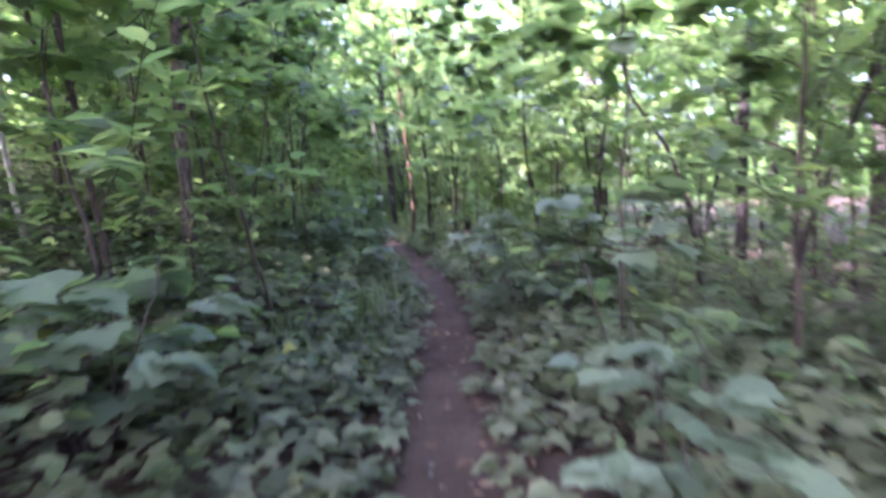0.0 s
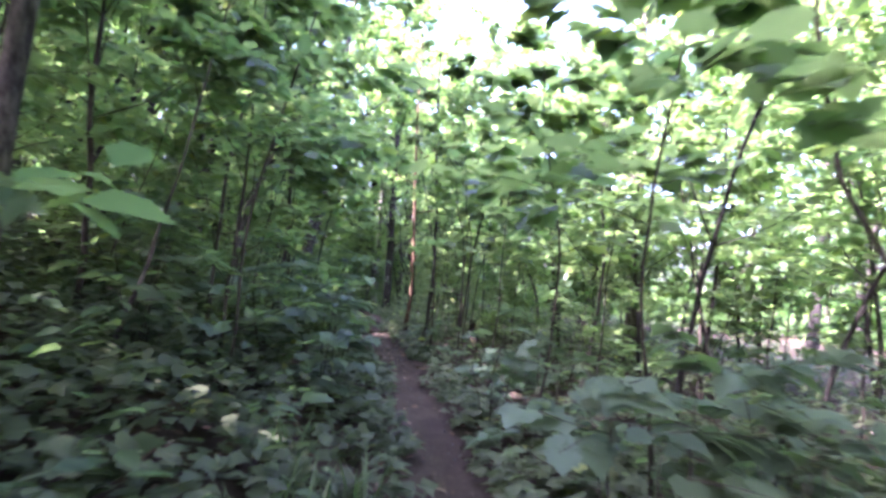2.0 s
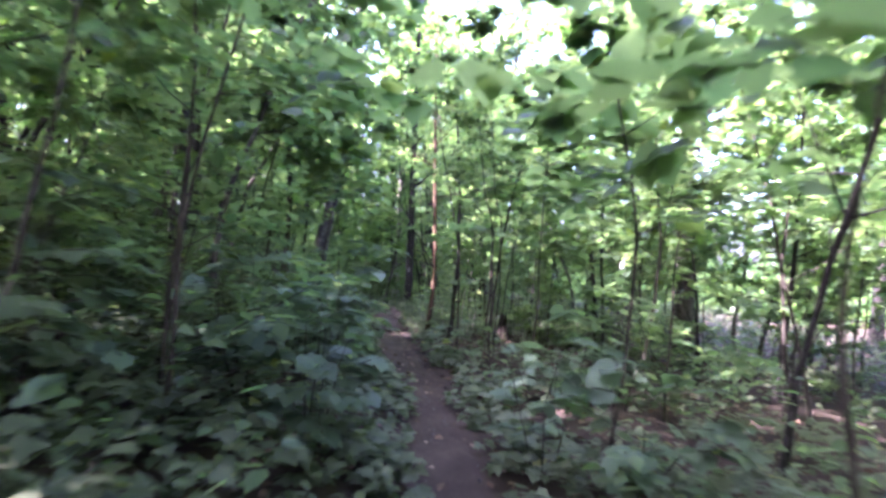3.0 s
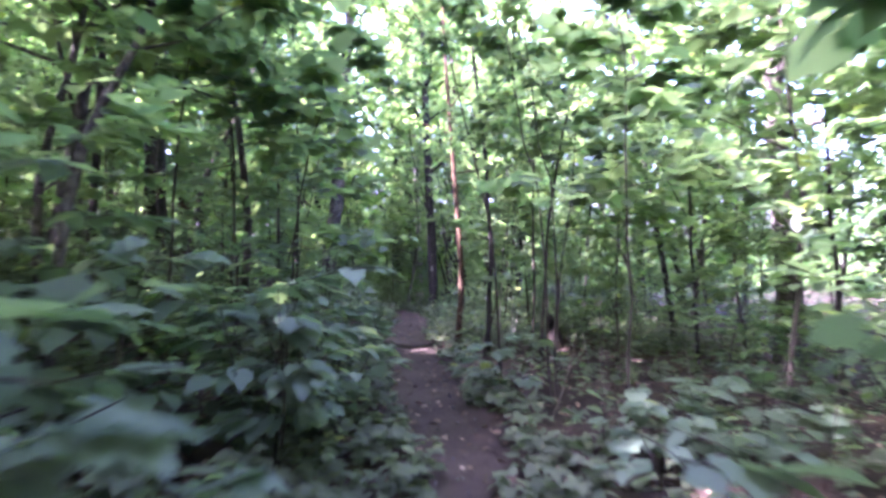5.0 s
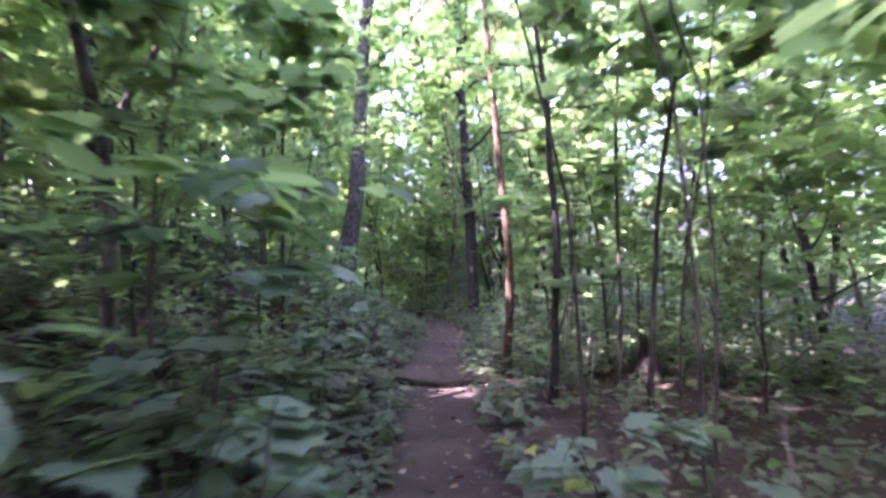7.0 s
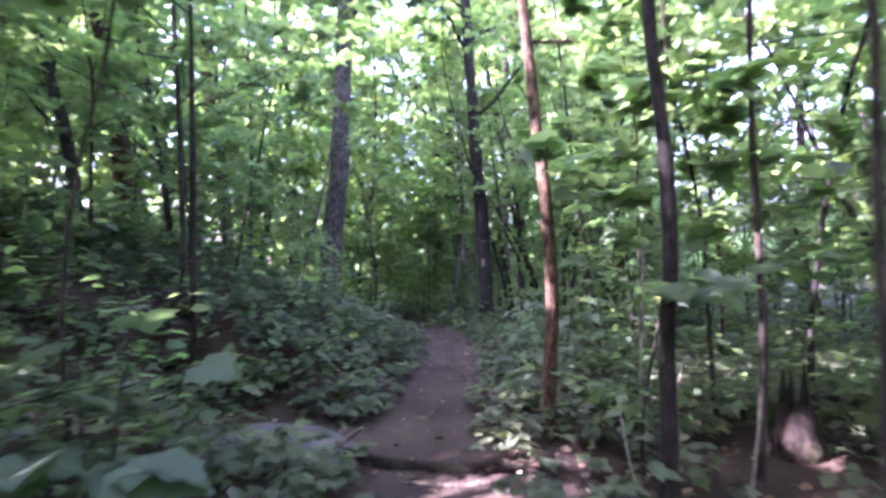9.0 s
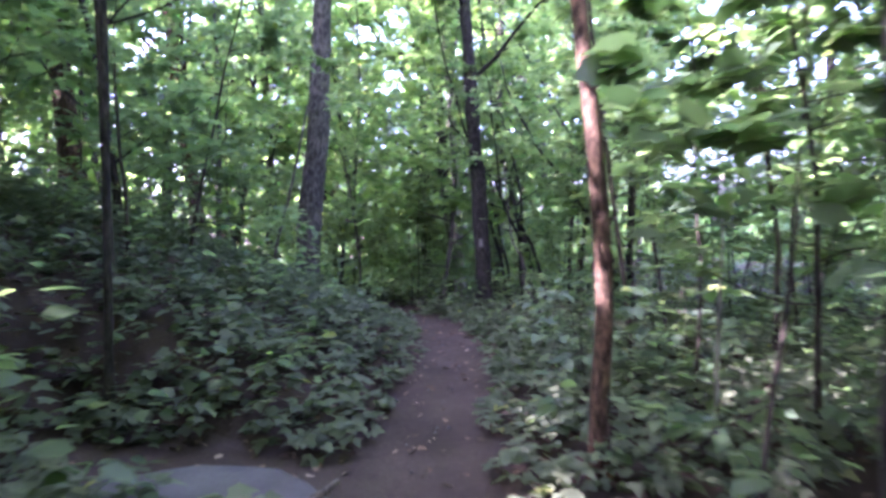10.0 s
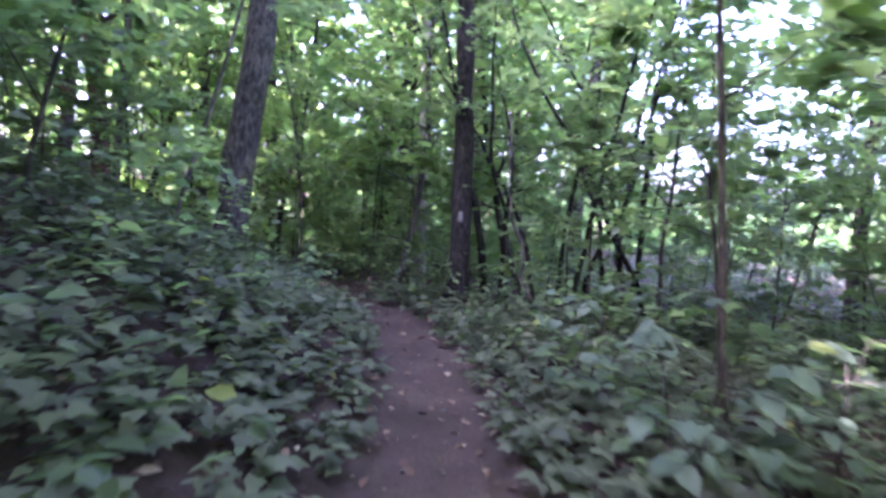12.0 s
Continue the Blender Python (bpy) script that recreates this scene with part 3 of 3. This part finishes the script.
# ---- undergrowth ----
def herb_bed(name, seed, count, xs, ys, reach, low, high, size, shape, mat, label, keep=None):
    """Low plants: small clusters of leaves on short stalks, as one mass."""
    rng = np.random.default_rng(seed)
    x, y = rng.uniform(*xs, count), rng.uniform(*ys, count)
    s = x - trail_x(y)
    ok = (np.abs(s) > reach + rng.exponential(0.06, count)) & (np.hypot((x + 2.5) / 1.2, (y - 18.36) / 0.52) > 1.0)
    clump = np.sin(1.9 * x + 0.7 * y) + np.sin(2.3 * y - 1.1 * x) + rng.normal(0, 0.9, count)
    ok &= clump > -1.7
    open_floor = (s > 0.75) & (s < 5.0) & (y > 9.2) & (y < 18.5)         # bare litter under the saplings
    ok &= ~open_floor | (rng.uniform(0, 1, count) < 0.22)
    ok &= np.hypot((x - 1.0) / 0.6, (y - 18.1) / 0.9) > 1.0                            # round the stump
    if keep is not None:
        ok &= keep(x, y)
    x, y = x[ok], y[ok]
    n = len(x)
    k = 5
    z0 = ground_z(x, y)
    tall = rng.uniform(low, high, n) * np.clip(0.45 + 0.5 * np.abs(x - trail_x(y)), 0.4, 1.2)
    at, along, up, sz = [], [], [], []
    for i in range(k):
        a = rng.uniform(0, 2 * math.pi, n)
        out = np.stack([np.cos(a), np.sin(a), rng.uniform(-0.35, 0.15, n)], 1)
        h = tall * rng.uniform(0.55, 1.0, n)
        at.append(np.stack([x, y, z0 + h], 1) + out * 0.03)
        along.append(out)
        up.append(np.array([0, 0, 1.0]) + rng.normal(0, 0.3, (n, 3)))
        sz.append(size * rng.uniform(0.6, 1.3, n))
    ob = new(name, leaf_mesh(name, np.concatenate(at), np.concatenate(along), np.concatenate(up), np.concatenate(sz), shape, mat))
    return tagged(ob, label, "undergrowth", kind="stuff")


herb_bed("ground_plants", 51, 8500, (-6.0, 4.5), (1.5, 12), 0.22, 0.08, 0.42, 0.11, IVY, LEAF_HERB, "dense low lobed-leaved plants covering the ground beside the path")
herb_bed("ground_plants", 52, 13500, (-7.5, 4.0), (12, 27), 0.35, 0.06, 0.36, 0.1, IVY, LEAF_HERB, "dense low lobed-leaved plants covering the bank")
herb_bed("ground_plants", 53, 9000, (-16, 16), (8, 45), 3.4, 0.1, 0.7, 0.16, DIAMOND, LEAF_HERB, "distant low undergrowth on the forest floor")
herb_bed("ground_plants", 54, 2600, (-5, 5), (2, 34), 0.7, 0.3, 0.95, 0.115, OVATE, LEAF_SAPLING, "knee-high leafy seedlings among the ground plants",
         lambda x, y: ~((x > 0.2) & (x < 1.8) & (y > 16.3) & (y < 19.2)))


def dead_leaves():
    rng = np.random.default_rng(61)
    n = 13000
    x, y = rng.uniform(-7, 5, n), rng.uniform(0, 30, n)
    on = np.abs(x - trail_x(y)) < 0.5
    ok = ~on | (rng.uniform(0, 1, n) < 0.8)
    x, y = x[ok], y[ok]
    n = len(x)
    a = rng.uniform(0, 6.28, n)
    along = np.stack([np.cos(a), np.sin(a), rng.normal(0, 0.15, n)], 1)
    up = np.array([0, 0, 1.0]) + rng.normal(0, 0.3, (n, 3))
    at = np.stack([x, y, ground_z(x, y) + 0.022], 1)
    ob = new("dead_leaves", leaf_mesh("dead_leaves", at, along, up, rng.uniform(0.04, 0.1, n), OVATE, DEAD_LEAF))
    tagged(ob, "dry brown fallen leaves strewn over soil and path", "leaf litter", kind="stuff")


dead_leaves()


def pebbles():
    rng = np.random.default_rng(63)
    n = 160
    y = rng.uniform(1, 26, n)
    x = trail_x(y) + rng.normal(0, 0.24, n)
    bm = bmesh.new()
    for i in range(n):
        r = rng.uniform(0.008, 0.024)
        m = Matrix.Translation((x[i], y[i], gz(x[i], y[i]) + 0.016)) @ Euler(rng.uniform(0, 3, 3)).to_matrix().to_4x4() @ Matrix.Diagonal((r, r * rng.uniform(0.6, 1), r * 0.6, 1))
        bmesh.ops.create_icosphere(bm, subdivisions=1, radius=1.0, matrix=m)
    me = bpy.data.meshes.new("pebbles")
    bm.to_mesh(me)
    bm.free()
    me.materials.append(ROCK)
    tagged(new("pebbles", me), "small grey stones lying in the path's soil", "pebbles", kind="stuff")


pebbles()


def grass_tuft(x, y, seed):
    rng = np.random.default_rng(seed)
    n = 26
    a = rng.uniform(0, 6.28, n)
    at = np.stack([rng.normal(0, 0.09, n), rng.normal(0, 0.09, n), np.zeros(n)], 1)
    along = np.stack([np.cos(a) * 0.35, np.sin(a) * 0.35, np.ones(n)], 1)
    up = np.stack([-np.cos(a), -np.sin(a), 0.3 * np.ones(n)], 1)
    ob = new("grass_tuft", leaf_mesh("grass_tuft", at, along, up, rng.uniform(0.25, 0.6, n), BLADE, GRASS))
    ob.location = (x, y, gz(x, y) - 0.02)
    tagged(ob, "tuft of tall thin pale green grass beside the path", "grass", "grass tufts")


for k, (x, y) in enumerate([(-0.15, 5.6), (-0.3, 6.1), (-0.05, 6.6), (-0.35, 5.1), (0.0, 4.6), (-0.45, 6.8), (-0.6, 4.4)]):
    grass_tuft(x, y, 70 + k)

# broad-leaved bushes: every leaf a piece of its own
LEAF_DATA = [leaf_mesh("leaf", [(0, 0, 0)], [(1, 0, 0)], [(0, 0, 1)], [1.0], LOBED, LEAF_SHRUB),
             leaf_mesh("leaf", [(0, 0, 0)], [(1, 0, 0)], [(0, 0, 1)], [1.0], BROAD, LEAF_SHRUB)]


def bush(x, y, seed, height, spread, stems, leaves, size, shape, label):
    rng = np.random.default_rng(seed)
    root = new("bush")
    root.location = (x, y, gz(x, y))
    for s in range(stems):
        az = s * 2.4 + rng.uniform(-0.5, 0.5)
        w = Wood()
        pts = wander(rng, (0.03 * math.cos(az), 0.03 * math.sin(az), -0.05), (0.22 * math.cos(az), 0.22 * math.sin(az), 1), 1.15 * height * rng.uniform(0.75, 1.0), 5, 0.08)
        w.tube(pts, [0.007, 0.006, 0.005, 0.005, 0.004, 0.002], 5)
        spots = []
        for q in range(4):
            j = 2 + q
            b_az = az + (q - 1.5) * 1.3 + rng.uniform(-0.4, 0.4)
            tw = wander(rng, pts[j], (math.cos(b_az), math.sin(b_az), 0.25), spread * rng.uniform(0.6, 1.1), 4, 0.1, -0.05)
            w.tube(tw, [0.004, 0.004, 0.003, 0.003, 0.002], 4)
            spots += [(tw[i].lerp(tw[i + 1], u), tw[i + 1] - tw[i]) for i in range(4) for u in (0.2, 0.7)]
        part("stem", w.mesh("stem", BARK_TWIG), root)
        for k in range(leaves):
            p, ahead = spots[int(rng.integers(len(spots)))]
            turn = (1 if k % 2 else -1) * rng.uniform(0.3, 1.2)
            d = Matrix.Rotation(turn, 3, "Z") @ ahead.normalized()
            yaw = math.atan2(d.y, d.x)
            leaf = new("leaf", LEAF_DATA[shape])
            leaf.parent = root
            leaf.matrix_basis = Matrix.Translation(p) @ Euler((rng.normal(0, 0.22), rng.uniform(-0.05, 0.45), yaw)).to_matrix().to_4x4() @ Matrix.Scale(size * rng.uniform(0.65, 1.2), 4)
    return tagged(root, label, "bush")


BUSHES = [
    (-0.9, 2.5, 0.85, 0.45, 5, 26, 0.19, 0, "low bush with broad pale green lobed leaves"),
    (1.6, 3.3, 1.25, 0.38, 3, 26, 0.18, 0, "tall bush with broad grey-green leaves by the path"),
    (1.5, 2.4, 0.7, 0.4, 3, 22, 0.17, 0, "low bush with broad grey-green leaves by the path"),
    (1.3, 5.9, 1.1, 0.6, 5, 36, 0.18, 0, "spreading bush with level tiers of broad leaves"),
    (1.9, 5.75, 1.15, 0.6, 5, 36, 0.18, 0, "spreading bush with level tiers of broad leaves"),
    (2.3, 6.7, 1.1, 0.6, 5, 32, 0.17, 0, "spreading bush with level tiers of broad leaves"),
    (-0.65, 8.6, 1.0, 0.45, 5, 32, 0.17, 0, "dense bush with broad drooping leaves beside the path"),
    (-1.35, 9.2, 1.1, 0.5, 5, 30, 0.17, 0, "dense bush with broad oval leaves on the bank"),
    (-1.15, 11.7, 1.0, 0.5, 5, 32, 0.16, 1, "dense bush with broad oval leaves beside the path"),
    (-1.1, 10.85, 1.2, 0.45, 6, 36, 0.18, 1, "bush with drooping oval leaves crowding the path"),
    (0.9, 9.0, 1.15, 0.35, 3, 18, 0.17, 0, "bush with a few broad sunlit leaves leaning to the path"),
    (1.35, 8.4, 0.95, 0.45, 3, 22, 0.18, 0, "broad-leaved bush in shade beside the path"),
    (1.1, 10.6, 0.65, 0.4, 3, 20, 0.14, 1, "low oval-leaved bush on the forest floor"),
    (1.35, 11.9, 0.6, 0.5, 4, 26, 0.17, 0, "low spreading bush with broad grey-green leaves"),
    (2.1, 12.4, 0.7, 0.5, 4, 26, 0.17, 0, "low spreading bush with broad grey-green leaves"),
    (-1.75, 10.3, 1.2, 0.55, 5, 28, 0.17, 1, "dense bush with broad oval leaves on the bank"),
    (-1.9, 7.6, 1.2, 0.55, 5, 28, 0.17, 0, "dense dark bush with lobed leaves on the bank"),
    (-1.2, 12.5, 0.9, 0.5, 4, 24, 0.18, 0, "bush with broad lobed leaves beside the path"),
    (-1.65, 13.4, 1.3, 0.5, 4, 24, 0.18, 0, "tall bush with broad lobed leaves on the bank"),
    (0.25, 13.6, 0.75, 0.4, 3, 20, 0.15, 0, "low bush with pale broad leaves by the path"),
    (-1.95, 15.6, 1.0, 0.4, 3, 20, 0.17, 0, "bush with broad leaves beside the boulder"),
    (-0.45, 20.6, 1.0, 0.5, 4, 26, 0.14, 1, "leafy bush crowding the path's edge"),
    (-0.75, 22.0, 0.95, 0.5, 4, 26, 0.14, 1, "leafy bush crowding the path's edge"),
    (0.35, 20.9, 0.95, 0.5, 3, 24, 0.18, 1, "bush with long oval leaves in tiers"),
]
for k, row in enumerate(BUSHES):
    bush(row[0], row[1], 400 + k, *row[2:])

# ---- boulder, dead wood, stump ----
def lump(name, seed, size, mat, rough=0.14, cells=5):
    bm = bmesh.new()
    bmesh.ops.create_icosphere(bm, subdivisions=4, radius=1.0)
    off = Vector((seed * 3.1, seed * 1.7, 0))
    for v in bm.verts:
        n = noise.noise(v.co * 1.3 + off) * rough * 1.6 + noise.noise(v.co * cells + off) * rough * 0.35
        c = v.co * (1 + n)
        c.z = min(c.z, 0.72 + 0.06 * noise.noise(c * 2.0 + off))
        v.co = Vector((c.x * size[0], c.y * size[1], c.z * size[2]))
    me = bpy.data.meshes.new(name)
    bm.to_mesh(me)
    bm.free()
    me.materials.append(mat)
    me.polygons.foreach_set("use_smooth", [True] * len(me.polygons))
    return new(name, me)


boulder = lump("boulder", 2, (1.0, 0.78, 0.22), ROCK)
boulder.location = (-2.85, 17.9, gz(-2.7, 18.3) - 0.03)
boulder.rotation_euler = (0, 0.04, 0.12)
tagged(boulder, "broad flat grey boulder half sunk beside the path", "boulder")


def log(name, pts, radii, mat, label, category="log"):
    w = Wood()
    w.tube(pts, radii, 10, 0.12)
    return tagged(new(name, w.mesh(name, mat)), label, category)


def along_ground(x0, y0, x1, y1, n, up, seed=1):
    rng = np.random.default_rng(seed)
    out = []
    for i in range(n + 1):
        u = i / n
        x, y = x0 + (x1 - x0) * u + rng.normal(0, 0.02), y0 + (y1 - y0) * u + rng.normal(0, 0.02)
        out.append((x, y, gz(x, y) + up))
    return out


log("log", along_ground(-2.1, 18.02, -0.72, 17.9, 8, 0.035, 3), [0.035, 0.042, 0.046, 0.044, 0.042, 0.04, 0.038, 0.035, 0.025], ROTTEN, "half-buried dark log lying across the path")
log("fallen_branch", [(-2.12, 17.72, gz(-2.12, 17.72) + 0.02), (-2.05, 17.9, 0.12), (-1.97, 18.05, 0.17), (-1.9, 18.2, 0.2)], [0.022, 0.028, 0.025, 0.014], DEAD_WOOD, "short pale broken branch leaning on the log", "branch")
log("fallen_branch", along_ground(-1.5, 17.75, -0.8, 17.65, 5, 0.02, 5), [0.012, 0.016, 0.016, 0.014, 0.012, 0.007], DEAD_WOOD, "pale dry branch lying across the path", "branch")
log("fallen_branch", [(0.62, 12.9, gz(0.62, 12.9) + 0.02), (0.75, 13.2, 0.25), (0.9, 13.6, 0.5), (1.0, 14.0, 0.72)], [0.007, 0.007, 0.006, 0.004], DEAD_WOOD, "thin dry branch leaning up out of the leaf litter", "branch")
log("dead_stem", [(0.23, 19.37, gz(0.23, 19.37) - 0.05), (0.24, 19.36, 0.45), (0.27, 19.35, 0.85), (0.3, 19.34, 1.28), (0.31, 19.33, 1.75)], [0.015, 0.014, 0.012, 0.01, 0.005], BARK_PALE, "thin bare whitish dead stem standing upright", "dead stem")
log("dead_stem", [(0.5, 19.3, gz(0.5, 19.3) - 0.05), (0.53, 19.3, 0.25), (0.58, 19.28, 0.5)], [0.009, 0.008, 0.005], BARK_PALE, "short thin whitish dead stem", "dead stem")

log("vine", [(-1.28, 24.55, 2.6), (-1.25, 24.5, 1.9), (-1.2, 24.5, 1.35), (-1.06, 24.5, 1.1), (-1.03, 24.5, 0.85), (-1.05, 24.5, 0.72), (-0.95, 24.5, 0.52), (-0.84, 24.5, 0.38), (-0.74, 24.5, gz(-0.74, 24.5) - 0.05)],
    [0.008, 0.012, 0.016, 0.02, 0.022, 0.022, 0.023, 0.024, 0.026], BARK_GREY, "thin grey snaking vine rising from the undergrowth", "vine")

rng = np.random.default_rng(81)
for k in range(16):
    y = rng.uniform(9.5, 20)
    x = float(trail_x(y)) + rng.uniform(0.7, 3.0)
    a, long = rng.uniform(0, 3.14), rng.uniform(0.35, 1.1)
    r = rng.uniform(0.005, 0.013)
    log("fallen_twig", along_ground(x, y, x + long * math.cos(a), y + long * math.sin(a), 4, 0.025 + r, 90 + k), [r, r * 1.1, r, r * 0.8, r * 0.5], DEAD_WOOD if k % 3 else BARK_TWIG,
        "thin dry twig lying on the leaf litter", "twig")
for k in range(12):
    y = rng.uniform(11, 22)
    x = float(trail_x(y)) + rng.uniform(1.0, 3.6)
    h, z = rng.uniform(0.4, 1.3), gz(x, y)
    d = rng.normal(0, 0.08, 2)
    log("dead_stem", [(x, y, z - 0.05), (x + d[0], y + d[1], z + h * 0.5), (x + 1.6 * d[0], y + 1.9 * d[1], z + h)], [0.0045, 0.004, 0.002], BARK_PALE if k % 2 else BARK_TWIG,
        "thin bare dead stem standing in the undergrowth", "dead stem")


def stump(x, y):
    rng = np.random.default_rng(9)
    root = new("stump")
    root.location = (x, y, gz(x, y))
    w = Wood()
    n = 12
    w.tube([(0, 0, -0.1), (0, 0, 0.05), (0.01, 0, 0.2), (0.0, 0.01, 0.36)], [0.22, 0.18, 0.135, 0.115], n, 0.12)
    part("base", w.mesh("base", ROTTEN), root)
    for k in range(5):
        a = k * 1.25 + 0.3
        s = Wood()
        c = Vector((0.075 * math.cos(a), 0.075 * math.sin(a), 0.32))
        s.tube([c, c + Vector((0.01, 0, 0.12)), c + Vector((0.02, 0.01, rng.uniform(0.2, 0.34)))], [0.032, 0.024, 0.006], 5, 0.1)
        part("splinter", s.mesh("splinter", ROTTEN), root)
    return tagged(root, "dark rotten stump with a jagged broken top", "stump")


stump(1.2, 18.68)

# ---- far woods ----
def far_woods():
    """Leaf clumps of the woods beyond, with gaps for the sky."""
    rng = np.random.default_rng(91)
    n = 52000
    a = rng.uniform(-2.2, 2.2, n)
    r = rng.uniform(38, 75, n)
    bank = (rng.uniform(0, 1, n) < 0.55) & (a < 0.1)
    r = np.where(bank, rng.uniform(24, 46, n), r)                          # the wood on the bank stands nearer
    x, y = r * np.sin(a), 14 + r * np.cos(a)
    z = rng.uniform(0, 1, n) ** 1.9 * (11 + 4 * np.sin(5 * a) + 3 * np.sin(13 * a + 1))
    open_sky = np.clip((0.27 - np.abs(a - 0.36)) / 0.1, 0, 1)                 # the clearing
    z = np.where(a < 0.1, z * 1.5, z) * (1 - 0.75 * open_sky)
    along = rng.normal(0, 1, (n, 3))
    up = rng.normal(0, 1, (n, 3)) + np.array([0, 0, 0.8])
    ob = new("far_woods", leaf_mesh("far_woods", np.stack([x, y, z + 0.2 + ground_z(x, y)], 1), along, up, rng.uniform(0.35, 1.1, n), DIAMOND, LEAF_CANOPY))
    tagged(ob, "distant sunlit woodland foliage closing the view", "woods", kind="stuff")


far_woods()
